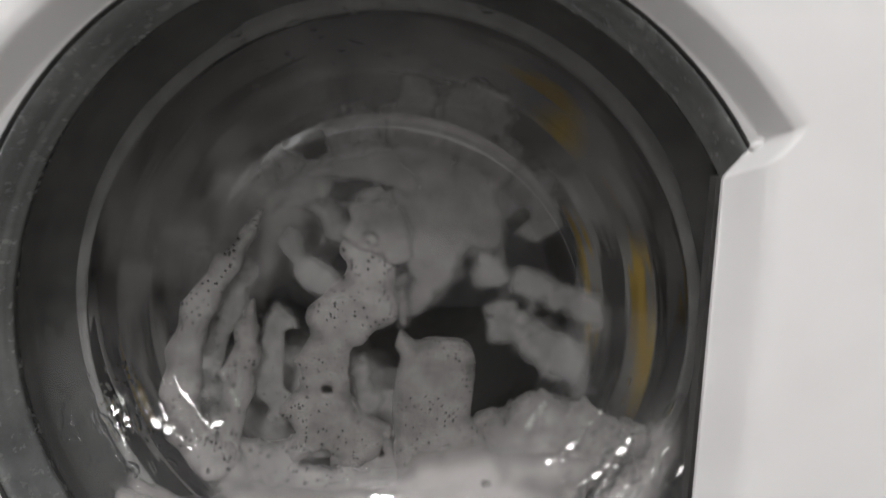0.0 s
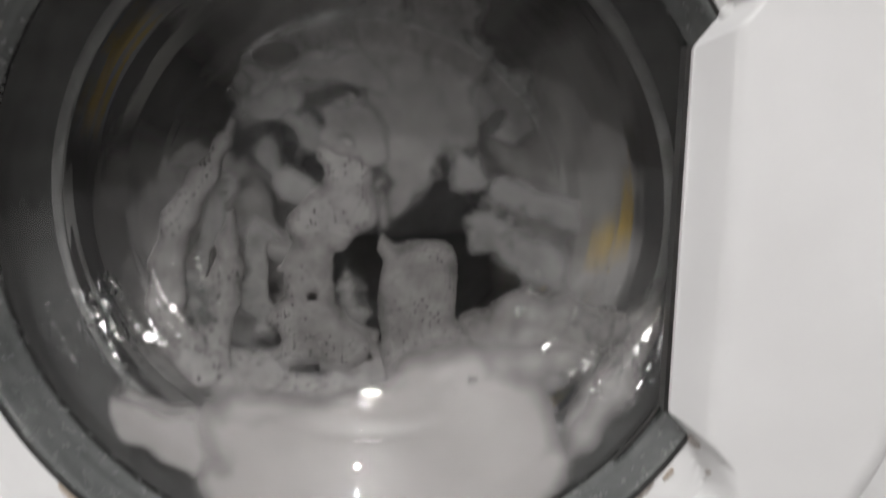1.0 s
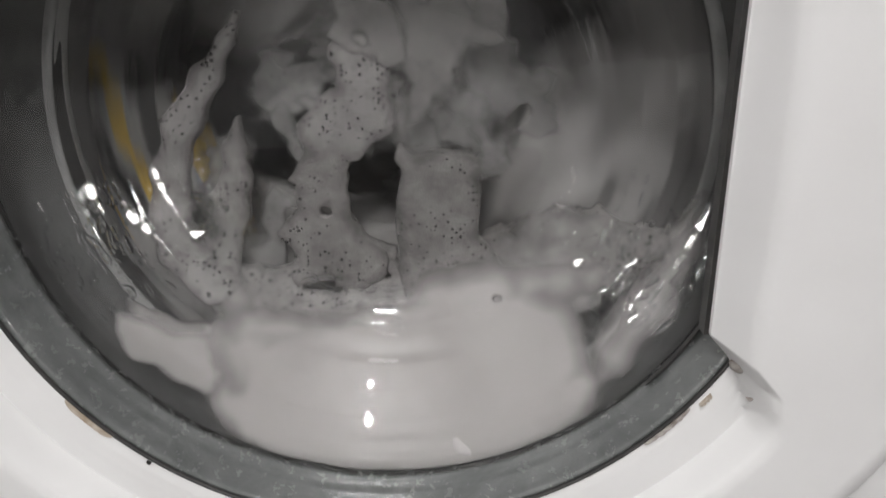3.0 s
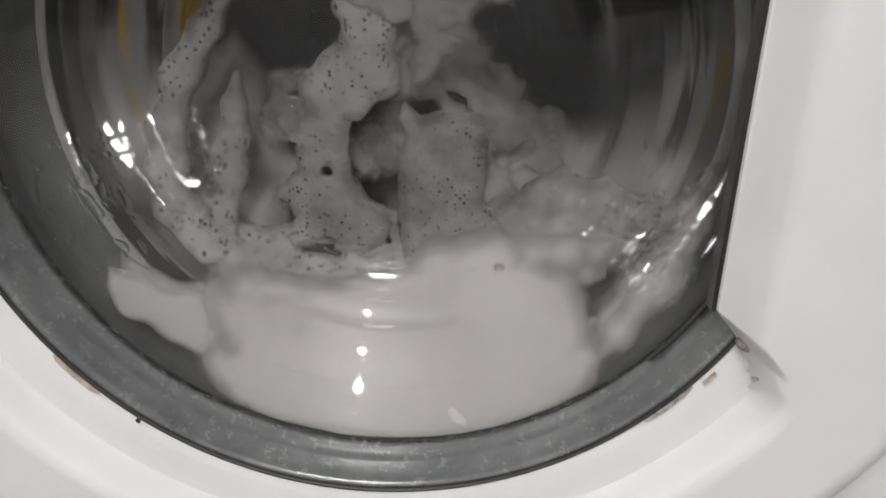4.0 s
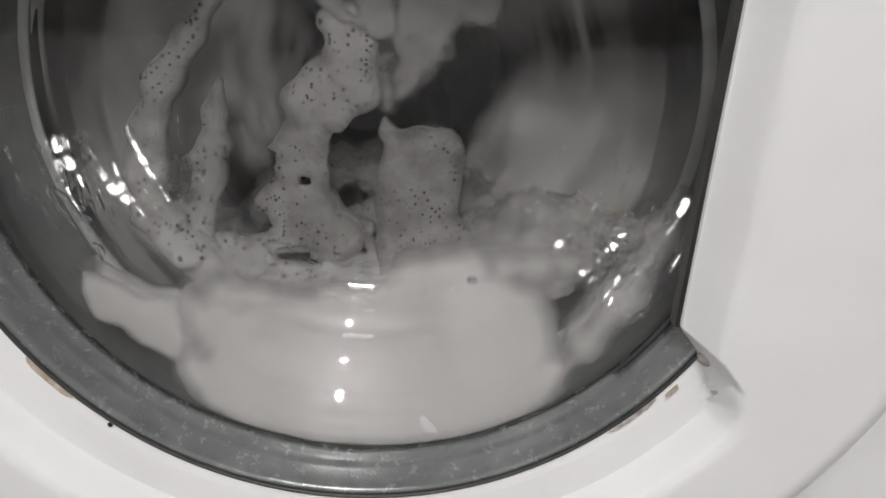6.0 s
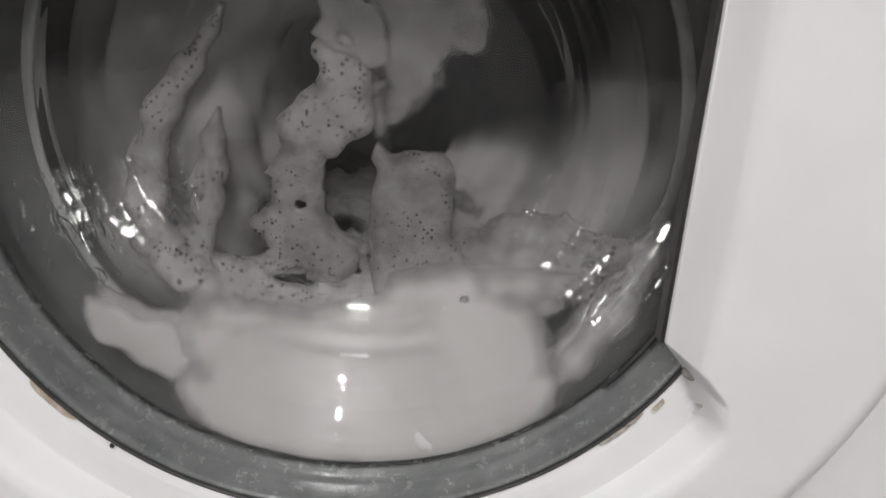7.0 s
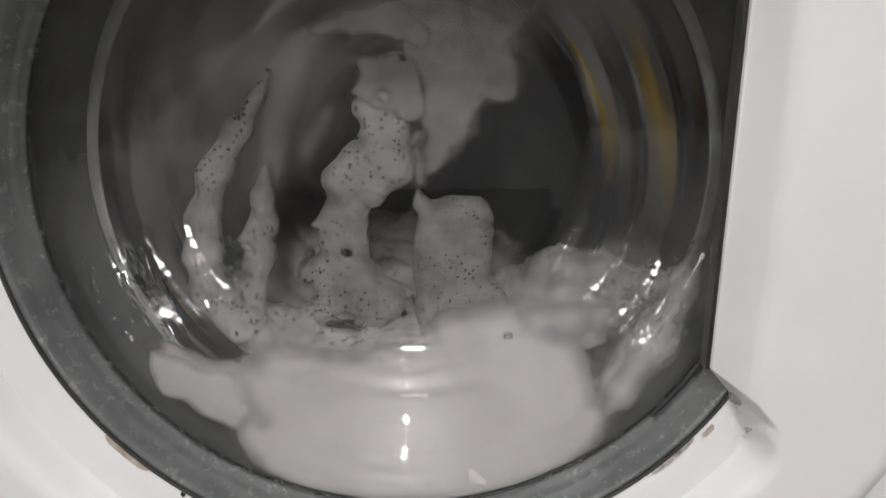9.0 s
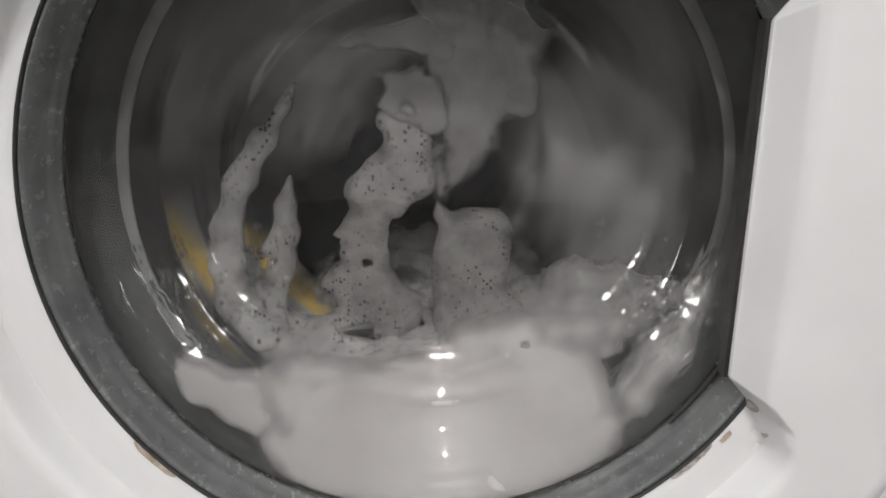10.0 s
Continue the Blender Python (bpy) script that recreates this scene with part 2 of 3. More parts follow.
# ---- the room ----
def room():
    spans = {
        "floor": (-1.1, 1.1, -1.9, 0.75, -0.1, 0.0, FLOOR, "worn brown vinyl floor of a small utility room"),
        "ceiling": (-1.1, 1.1, -1.9, 0.75, 2.5, 2.6, CEIL, "plain white painted ceiling above the washing machine"),
        "wall_north": (-1.1, 1.1, 0.65, 0.75, 0.0, 2.5, PAINT, "pale painted wall behind the washing machine"),
        "wall_south": (-1.1, 1.1, -1.9, -1.8, 0.0, 2.5, PAINT, "pale painted wall facing the washing machine"),
        "wall_east": (1.0, 1.1, -1.8, 0.65, 0.0, 2.5, PAINT, "pale painted side wall of the small room"),
        "wall_west": (-1.1, -1.0, -1.8, 0.65, 0.0, 2.5, PAINT, "pale painted side wall of the small room"),
    }
    for name, (x0, x1, y0, y1, z0, z1, material, label) in spans.items():
        bm = bmesh.new()
        box(bm, x0, x1, y0, y1, z0, z1)
        tagged(part(name, bm, material, None), label, name.split("_")[0], "", "structure")
    for at, to, wide, high, watts in LAMPS:
        lamp = bpy.data.lights.new("room_lamp", "AREA")
        lamp.shape, lamp.size, lamp.size_y, lamp.energy, lamp.color = "RECTANGLE", wide, high, watts, (1.0, 0.985, 0.985)
        ob = new("room_lamp", lamp)
        ob.matrix_world = look(at, to)


room()

# Added glow for the unseen side strips: glints left and right in the glass.
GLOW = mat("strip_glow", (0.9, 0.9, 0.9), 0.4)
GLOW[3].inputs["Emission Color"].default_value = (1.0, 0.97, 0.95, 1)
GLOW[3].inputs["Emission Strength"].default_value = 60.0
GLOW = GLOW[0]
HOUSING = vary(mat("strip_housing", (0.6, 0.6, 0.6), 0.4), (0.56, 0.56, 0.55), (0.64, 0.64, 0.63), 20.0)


def glint_strip(x, y, side):
    """A short upright strip of small lit segments, unseen, added on a side wall for glints and some fill."""
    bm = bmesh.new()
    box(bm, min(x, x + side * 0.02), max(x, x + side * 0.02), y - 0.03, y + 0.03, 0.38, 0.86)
    lamp = tagged(new("glint_strip"), "unseen slim strip of small lit segments, added for glints in the glass", "wall light", "side lights")
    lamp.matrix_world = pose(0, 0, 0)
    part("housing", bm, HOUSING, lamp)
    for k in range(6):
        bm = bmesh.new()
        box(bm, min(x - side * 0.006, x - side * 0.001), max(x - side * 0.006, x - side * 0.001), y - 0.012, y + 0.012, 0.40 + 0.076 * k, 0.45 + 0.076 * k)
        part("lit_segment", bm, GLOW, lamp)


glint_strip(0.98, -0.96, 1)
glint_strip(-0.98, -0.93, -1)

# ---- the washing machine ----
machine = tagged(new("washing_machine"), "white front-loading washing machine, round glass door full of foam", "washing machine")
machine.matrix_world = pose(0, 0, ZC)


def smoothstep(e0, e1, v):
    k = min(1.0, max(0.0, (v - e0) / (e1 - e0)))
    return k * k * (3 - 2 * k)


LIP = 0.165


def inner_edge(a):
    """Radius of the white door's inner outline at clock angle a in degrees; the grip makes it straight on one side."""
    a = a % 360
    s = smoothstep(57.8, 60.4, a) * (1 - smoothstep(119.6, 122.0, a))
    chord = 0.1312 / max(0.2, math.sin(radians(a))) if 40 < a < 140 else LIP
    return LIP * (1 - s) + chord * s if s > 0 else LIP, s


def face(r):
    return -0.0142 - 0.0033 * (r - 0.172) / 0.054


def door_ring():
    angles = [k * 1.5 for k in range(240)] + [55 + k * 0.1 for k in range(0, 66)] + [118.2 + k * 0.08 for k in range(0, 66)]
    angles = sorted(set(round(a % 360, 3) for a in angles))
    rows = []
    for a in angles:
        ri, s = inner_edge(a)
        low = 0.5 - 0.5 * math.cos(radians(a))
        sw = smoothstep(57.0, 59.5, a) * (1 - smoothstep(120.6, 127.0, a))
        shelf = 0.0188 * min(1.0, low / 0.62) ** 1.5 * (1 - sw)
        deep = 0.003
        r1, y1 = ri + 0.0006 + shelf, deep - 0.0015 - 0.0026 * low * (1 - sw)
        wide = 0.0062 * (1 - sw) + 0.0118 * sw
        crest = face(r1 + wide + 0.004)
        prof = [(ri + 0.004, deep + 0.003), (ri, deep), (ri + 0.0004, deep - 0.0015)]
        for k in range(1, 5):  # shelf
            u = k / 4
            prof.append((ri + 0.0006 + shelf * u, deep - 0.0015 + (y1 - deep + 0.0015) * (1 - (1 - u) ** 3)))
        for k in range(1, 7):  # step up to the front
            u = k / 6
            v = 0.85 * u + 0.15 * u * u * (3 - 2 * u)
            prof.append((r1 + wide * u, y1 + (crest * 0.86 - y1) * v))
        for k in range(1, 7):  # rounded crest
            u = k / 6
            prof.append((r1 + wide + 0.0058 * u, crest * 0.86 + (face(r1 + wide + 0.0058) - crest * 0.86) * math.sin(u * math.pi / 2)))
        prof.append((0.226, face(0.226)))
        rs, ys = [p[0] for p in prof[2:]], [p[1] for p in prof[2:]]
        grid = [ri + 0.0004 + (0.226 - ri - 0.0004) * (k / 64) ** 1.35 for k in range(65)]
        prof = prof[:2] + [(r, float(np.interp(r, rs, ys))) for r in grid]
        for k in range(1, 9):  # rounded outer shoulder
            u = k / 8 * math.pi / 2
            prof.append((0.226 + 0.0175 * math.sin(u), -0.0175 + 0.0245 * (1 - math.cos(u))))
        prof += [(0.2425, 0.0135), (0.20, 0.0135), (0.18, 0.012)]
        rows.append([(r * math.sin(radians(a)), y, r * math.cos(radians(a))) for r, y in prof])
    n = len(rows[0])
    verts = [v for row in rows for v in row]
    faces = []
    for k in range(len(rows)):
        j = (k + 1) % len(rows)
        for i in range(n):
            i2 = (i + 1) % n
            faces.append((k * n + i, j * n + i, j * n + i2, k * n + i2))
    ob = mesh_object("door_frame", verts, faces, WHITE, machine)
    ob.data.set_sharp_from_angle(angle=radians(50))
    return ob


tagged(door_ring(), "glossy white moulded plastic door frame with a straight grip edge")


def cabinet():
    """Sheet-metal body with a round opening in its front."""
    hole, hx, z0, z1, front, back = 0.2, 0.30, -0.42, 0.43, 0.016, 0.56
    corners = [math.degrees(math.atan2(x, z)) % 360 for x in (-hx, hx) for z in (z0, z1)]
    angles = sorted(set([k * 3.0 for k in range(120)] + corners))
    verts, faces = [], []
    for a in angles:
        s, c = math.sin(radians(a)), math.cos(radians(a))
        lim = min(hx / abs(s) if abs(s) > 1e-6 else 9, (z1 if c > 0 else -z0) / abs(c) if abs(c) > 1e-6 else 9)
        for r, y in ((hole, front + 0.03), (hole, front), (lim - 0.008, front), (lim - 0.002, front + 0.003), (lim, front + 0.01), (lim, back), (0.0005, back)):
            verts.append((r * s, y, r * c))
    n = 7
    for k in range(len(angles)):
        j = (k + 1) % len(angles)
        for i in range(n - 1):
            faces.append((k * n + i, j * n + i, j * n + i + 1, k * n + i + 1))
    ob = mesh_object("cabinet_body", verts, faces, WHITE, machine, smooth=False)
    return tagged(ob, "white enamelled sheet-metal cabinet")


cabinet()

# rim seal, grey bezel, glass bowl
lathe("rim_seal", [(0.1662, 0.0022), (0.1657, 0.0006), (0.1650, 0.0006), (0.1645, 0.003), (0.1650, 0.006), (0.1662, 0.006)], BLACK, machine,
      label="thin black rubber seal round the bezel")
lathe("bezel", [(0.1648, 0.0026), (0.1641, 0.0015), (0.1631, 0.0017), (0.1620, 0.0030), (0.1608, 0.0056), (0.1599, 0.0088), (0.1592, 0.0120), (0.1588, 0.0138), (0.1581, 0.0146),
                (0.1577, 0.0170), (0.1573, 0.0193), (0.1568, 0.0206), (0.1580, 0.0260), (0.1648, 0.0120)], BAND, machine, label="scuffed satin grey bezel ring with limescale")

BOWL = [(0.1590, 0.0206), (0.1562, 0.0212), (0.1500, 0.0250), (0.1440, 0.0294), (0.1410, 0.0314), (0.1380, 0.0336), (0.1310, 0.0392), (0.1268, 0.0426), (0.1240, 0.0446),
        (0.1212, 0.0467), (0.1140, 0.0524), (0.1102, 0.0555), (0.1076, 0.0573), (0.1050, 0.0592), (0.0985, 0.0642), (0.0935, 0.0688), (0.0890, 0.0722), (0.0830, 0.0740),
        (0.0740, 0.0743), (0.0600, 0.0735), (0.0400, 0.0724), (0.0200, 0.0718), (0.00002, 0.0716)]


def glass_depth(r):
    """Depth of the bowl's inner face at radius r."""
    rs = np.array([p[0] for p in BOWL])[::-1]
    ys = np.array([p[1] for p in BOWL])[::-1]
    return np.interp(r, rs, ys)


GLASS_THICK = 0.0045


def ripple(r, rings):
    """Height of the pressed rings of the glass at radius r: rings of (radius, width, height)."""
    return sum(h * math.exp(-((r - r0) / w) ** 2) for r0, w, h in rings)


radii = [0.0003 * k for k in range(508, 325, -1)] + [0.0014 * k for k in range(69, 0, -1)]
front = [(0.1590, 0.0206), (0.1562, 0.0212), (0.1530, 0.0231)]
front += [(r, float(glass_depth(r)) - ripple(r, ((0.1470, 0.0009, 0.00006), (0.1330, 0.0009, 0.00005), (0.1150, 0.0009, 0.00003)))) for r in radii] + [(0.00002, 0.0716)]
rear = [(max(0.00002, r + 0.0020 * min(1.0, r / 0.1)), float(glass_depth(r)) + GLASS_THICK
         + ripple(r, ((0.1495, 0.0014, 0.0004), (0.1440, 0.0018, 0.0005), (0.1345, 0.0017, 0.0005), (0.1235, 0.0017, 0.0005), (0.1120, 0.0016, 0.0004), (0.1010, 0.0015, 0.0004))))
        for r, y in reversed(front)]
bowl = lathe("glass_bowl", front + rear, GLASS, machine, steps=224, label="thick clear glass bowl, wet and splashed")
bowl.visible_shadow = False

# rubber boot and drum behind the glass
lathe("rubber_boot", [(0.1640, 0.0200), (0.1605, 0.0240), (0.1600, 0.0320), (0.1640, 0.0400), (0.1600, 0.0480), (0.1530, 0.0540), (0.1480, 0.0570), (0.1466, 0.0590),
                      (0.1466, 0.0612), (0.1490, 0.0632), (0.1560, 0.0640), (0.1620, 0.0700), (0.1640, 0.0850), (0.1620, 0.0990), (0.1720, 0.0990), (0.1720, 0.0200)],
      RUBBER, machine, label="folded grey rubber door boot")
lathe("boot_lip", [(0.1476 + 0.0040 * math.cos(k * math.pi / 7), 0.0590 + 0.0026 * math.sin(k * math.pi / 7)) for k in range(14)], LIP_GREY, machine,
      label="shiny pale grey lip of the rubber boot")
drum = new("drum")
drum.parent = machine
lathe("drum_shell", [(0.1620, 0.1040), (0.1640, 0.1020), (0.1700, 0.1035), (0.2350, 0.1200), (0.2400, 0.1260), (0.2400, 0.3900), (0.2300, 0.4000), (0.0006, 0.4100),
                     (0.0006, 0.4130), (0.2330, 0.4030), (0.2430, 0.3910), (0.2430, 0.1250), (0.2370, 0.1170), (0.1700, 0.1005), (0.1600, 0.1000)], STEEL, drum,
      label="polished stainless steel drum")
tagged(drum, "stainless steel drum turning behind the door")


def lifter(a):
    verts, faces, n = [], [], 14
    for y in (0.135, 0.15, 0.36, 0.375):
        h = 0.05 if 0.14 < y < 0.37 else 0.012
        for k in range(n):
            u = k / (n - 1) * 2 - 1
            w, d = 0.034 * u, h * (1 - abs(u) ** 2.4)
            r = 0.238 - d
            verts.append((r * math.cos(a) - w * math.sin(a), y, r * math.sin(a) + w * math.cos(a)))
    for j in range(3):
        for k in range(n - 1):
            faces.append((j * n + k, j * n + k + 1, j * n + n + k + 1, j * n + n + k))
    faces += [tuple(range(n)), tuple(3 * n + k for k in reversed(range(n)))]
    return tagged(mesh_object("lifter", verts, faces, STEEL, drum), "rounded steel drum lifter")


for k in range(3):
    lifter(radians(40 + 120 * k))


def drum_dimples():
    """Rows of small polished domes pressed into the drum's back, its wall and the ring round its mouth."""
    spots = []
    for r, count in ((0.03, 6), (0.06, 10), (0.09, 14), (0.12, 18), (0.15, 22), (0.18, 26), (0.21, 30)):
        spots += [(Vector((r * math.sin(2 * math.pi * (k + r * 31) / count), 0.4085 - 0.043 * r, r * math.cos(2 * math.pi * (k + r * 31) / count))), Vector((0, -1, 0))) for k in range(count)]
    for j, y in enumerate((0.16, 0.20, 0.24, 0.28, 0.32, 0.36)):
        for k in range(36):
            a = radians(10 * k + 5 * (j % 2))
            spots.append((Vector((0.2402 * math.sin(a), y, 0.2402 * math.cos(a))), Vector((-math.sin(a), 0, -math.cos(a)))))
    verts, faces = [], []
    for c, up in spots:
        side = up.orthogonal().normalized()
        other = up.cross(side)
        base = len(verts)
        for ring, h in ((1.0, 0.0), (0.75, 0.45), (0.4, 0.8)):
            verts += [c + (side * math.cos(k * math.pi / 4) + other * math.sin(k * math.pi / 4)) * 0.0042 * ring + up * 0.0032 * h for k in range(8)]
        verts.append(c + up * 0.0032 * 0.92)
        for q in (0, 8):
            faces += [(base + q + k, base + q + (k + 1) % 8, base + q + 8 + (k + 1) % 8, base + q + 8 + k) for k in range(8)]
        faces += [(base + 16 + k, base + 16 + (k + 1) % 8, base + 24) for k in range(8)]
    return tagged(mesh_object("dimples", verts, faces, POLISHED, drum), "small polished steel dimples of the drum", "", "", "stuff")


drum_dimples()


def grip_gap_slab():
    bm = bmesh.new()
    # Solid black slab: the gap's shade is put into its colour.
    box(bm, 0.1296, 0.1420, 0.0035, 0.0100, -0.0760, 0.0760)
    return part("grip_gap_slab", bm, BLACK, machine, "black slab standing for the dark gap behind the door grip")


grip_gap_slab()

# grime and fittings on the door
arc_strip("rust_streak", 223.8, 232.2, 0.1656, 0.1681, 0.0018, 0.0002, RUST, machine, "tan rust and glue strip under the rim", 0.12, 30, 3)
arc_strip("rust_streak", 130.5, 138.8, 0.1657, 0.1674, 0.0016, -0.0003, GRIME, machine, "grey-brown scale strip under the rim", 0.35, 26, 5)
arc_strip("rust_streak", 127.0, 129.2, 0.1676, 0.1690, 0.0008, -0.0012, RUST, machine, "small rusty chip beside the rim", 0.6, 10, 9)
arc_strip("rust_streak", 176.0, 191.0, 0.1655, 0.1660, 0.0012, 0.0006, RUST, machine, "fine rusty line along the rim", 0.7, 30, 11)
arc_strip("rust_streak", 217.0, 217.7, 0.1664, 0.1673, 0.0012, -0.0004, BLACK, machine, "dark speck of dirt under the rim", 0.5, 5, 15)
arc_strip("grime_line", 121.6, 124.6, 0.1790, 0.1800, -0.0010, -0.0050, GRIME, machine, "grey grime in the corner of the grip", 0.5, 10, 17)
arc_strip("seam_line", 117.5, 133.5, 0.1556, 0.1566, 0.0205, 0.0180, BLACK, machine, "dark slot in the bezel", 0.1, 24, 13)


def catch_cover(z, turn, material, label):
    bm = bmesh.new()
    bmesh.ops.create_uvsphere(bm, u_segments=14, v_segments=8, radius=1.0)
    for v in bm.verts:
        v.co = Vector((v.co.x * 0.0042, v.co.y * 0.003, v.co.z * 0.0026))
        v.co = Matrix.Rotation(radians(turn), 3, "Y") @ v.co + Vector((0.1435, 0.0005, z))
    return part("catch_stub", bm, material, machine, label)


catch_cover(-0.0885, 35, GRIME, "small grimy plastic stub beside the grip")
catch_cover(0.0885, -35, WHITE, "small white plastic stub beside the grip")


# ---- foam behind the glass ----
def lattice(ix, iz, seed):
    h = np.sin(ix * 127.1 + iz * 311.7 + seed * 74.7) * 43758.5453
    return h - np.floor(h)


def value_noise(x, z, scale, seed):
    x, z = x * scale, z * scale
    ix, iz = np.floor(x), np.floor(z)
    u, w = x - ix, z - iz
    u, w = u * u * (3 - 2 * u), w * w * (3 - 2 * w)
    a, b, c, d = (lattice(ix + i, iz + k, seed) for i, k in ((0, 0), (1, 0), (0, 1), (1, 1)))
    return (a * (1 - u) + b * u) * (1 - w) + (c * (1 - u) + d * u) * w - 0.5


def foam(name, strokes, holes, thick, material, label, seed, rough=0.006, limit=0.160, gap=0.0028, step=0.0012, soft=0.005, soft_top=None, sink=0.006, relief=1.0):
    """A lump of foam pressed against the glass. strokes: (x1, z1, radius1, x2, z2, radius2) in mm, joined softly; holes the same, cut away."""
    ends = [(s[i], s[i + 1], s[i + 2]) for s in strokes for i in (0, 3)]
    x0, x1 = (min(e[0] - e[2] for e in ends) - 8) / 1000, (max(e[0] + e[2] for e in ends) + 8) / 1000
    z0, z1 = (min(e[1] - e[2] for e in ends) - 8) / 1000, (max(e[1] + e[2] for e in ends) + 8) / 1000
    xs, zs = np.arange(x0, x1, step), np.arange(z0, z1, step)
    X, Z = np.meshgrid(xs, zs, indexing="ij")

    def field(X, Z):
        wob = rough * (value_noise(X, Z, 70, seed) + 0.5 * value_noise(X, Z, 190, seed + 1) + 0.3 * value_noise(X, Z, 420, seed + 2))

        def capsules(items, blend=0.006):
            best = np.full(X.shape, -1.0)
            for xa, za, ra, xb, zb, rb in items:
                xa, za, ra, xb, zb, rb = (v / 1000 for v in (xa, za, ra, xb, zb, rb))
                dx, dz = xb - xa, zb - za
                k = np.clip(((X - xa) * dx + (Z - za) * dz) / (dx * dx + dz * dz + 1e-12), 0, 1)
                d = ra + (rb - ra) * k - np.hypot(X - xa - k * dx, Z - za - k * dz)
                h = np.clip(0.5 + 0.5 * (d - best) / blend, 0, 1)
                best = best * (1 - h) + d * h + blend * h * (1 - h)
            return best

        full = capsules(strokes) + wob
        f = np.minimum(full, limit - np.hypot(X, Z))
        return (np.minimum(f, -(capsules(holes, 0.0005) + wob * 0.15)) if holes else f), full

    F, whole = field(X, Z)
    gx, gz = np.gradient(F, step)
    g2 = np.maximum(gx * gx + gz * gz, 0.05)
    keep = F > -step * 1.0
    slide = np.where(F < 0, -F / g2, 0)
    X2, Z2 = X + np.clip(gx * slide, -step, step), Z + np.clip(gz * slide, -step, step)
    e = np.clip(np.maximum(F if limit > 0.1595 else whole, 0) / (thick * 0.7), 0, 1)
    h = np.sqrt(np.maximum(0, 1 - (1 - e) ** 2))
    base = glass_depth(np.hypot(X2, Z2)) + GLASS_THICK + gap
    lump = 0.0022 * relief * (value_noise(X2, Z2, 55, seed + 5) + 0.5 * value_noise(X2, Z2, 130, seed + 6))
    front = base + (1 - h) * min(thick * 0.55, sink) + (lump + 0.0018 * relief) * h
    back = base + thick * (0.56 + 0.6 * h) + 0.002
    index = -np.ones(F.shape, int)
    index[keep] = np.arange(keep.sum())
    quad = keep[:-1, :-1] & keep[1:, :-1] & keep[1:, 1:] & keep[:-1, 1:]
    a, b, c, d = index[:-1, :-1][quad], index[1:, :-1][quad], index[1:, 1:][quad], index[:-1, 1:][quad]
    n = int(keep.sum())
    verts = np.concatenate([np.stack([X2[keep], front[keep], Z2[keep]], 1), np.stack([X2[keep], back[keep], Z2[keep]], 1)])
    faces = [tuple(q) for q in np.stack([a, b, c, d], 1).tolist()] + [tuple(q) for q in (np.stack([d, c, b, a], 1) + n).tolist()]
    edges = {}
    for q in faces[:len(faces) // 2]:
        for i in range(4):
            p, r = q[i], q[(i + 1) % 4]
            if (r, p) in edges:
                del edges[(r, p)]
            else:
                edges[(p, r)] = 1
    faces += [(r, p, p + n, r + n) for p, r in edges]
    ob = mesh_object(name, verts.tolist(), faces, material)
    high = np.clip((Z[keep] + 0.115) / 0.045, 0, 1)
    rim = np.clip(whole[keep] / (soft + ((soft_top or soft) - soft) * high * high * (3 - 2 * high)), 0, 1)
    ob.data.attributes.new("foam_body", "FLOAT", "POINT").data.foreach_set("value", np.concatenate([rim, rim]).astype(np.float32))
    ob.matrix_world = pose(0, 0, ZC)
    return tagged(ob, label, "foam", "soap foam", "stuff")


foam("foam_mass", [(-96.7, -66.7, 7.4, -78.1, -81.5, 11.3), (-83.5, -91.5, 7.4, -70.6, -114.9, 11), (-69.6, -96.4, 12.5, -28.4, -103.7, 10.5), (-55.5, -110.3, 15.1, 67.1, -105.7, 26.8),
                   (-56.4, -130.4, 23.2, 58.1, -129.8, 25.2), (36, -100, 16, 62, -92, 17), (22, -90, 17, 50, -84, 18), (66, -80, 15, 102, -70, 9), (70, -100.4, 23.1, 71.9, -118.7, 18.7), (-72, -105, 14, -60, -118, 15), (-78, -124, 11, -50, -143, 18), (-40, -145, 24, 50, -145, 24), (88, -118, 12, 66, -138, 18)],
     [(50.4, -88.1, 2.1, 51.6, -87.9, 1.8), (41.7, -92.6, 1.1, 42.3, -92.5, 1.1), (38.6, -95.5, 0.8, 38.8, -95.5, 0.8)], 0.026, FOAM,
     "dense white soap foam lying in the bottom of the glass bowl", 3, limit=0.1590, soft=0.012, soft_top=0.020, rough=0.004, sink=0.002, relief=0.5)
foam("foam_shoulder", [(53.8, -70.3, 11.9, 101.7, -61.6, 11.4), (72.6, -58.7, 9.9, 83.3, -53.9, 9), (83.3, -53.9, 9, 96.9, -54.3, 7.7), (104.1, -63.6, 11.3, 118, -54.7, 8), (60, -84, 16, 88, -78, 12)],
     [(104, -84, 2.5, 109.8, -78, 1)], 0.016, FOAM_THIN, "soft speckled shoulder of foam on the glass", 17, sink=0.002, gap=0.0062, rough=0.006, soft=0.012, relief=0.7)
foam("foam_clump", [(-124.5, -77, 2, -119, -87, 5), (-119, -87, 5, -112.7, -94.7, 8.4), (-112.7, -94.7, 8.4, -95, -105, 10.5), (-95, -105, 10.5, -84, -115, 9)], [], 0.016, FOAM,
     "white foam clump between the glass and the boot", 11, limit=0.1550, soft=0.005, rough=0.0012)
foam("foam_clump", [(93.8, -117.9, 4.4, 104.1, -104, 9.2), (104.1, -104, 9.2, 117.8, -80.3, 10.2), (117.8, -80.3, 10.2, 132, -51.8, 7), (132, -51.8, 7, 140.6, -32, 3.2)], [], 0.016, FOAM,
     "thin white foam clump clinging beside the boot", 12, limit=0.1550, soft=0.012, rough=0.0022)
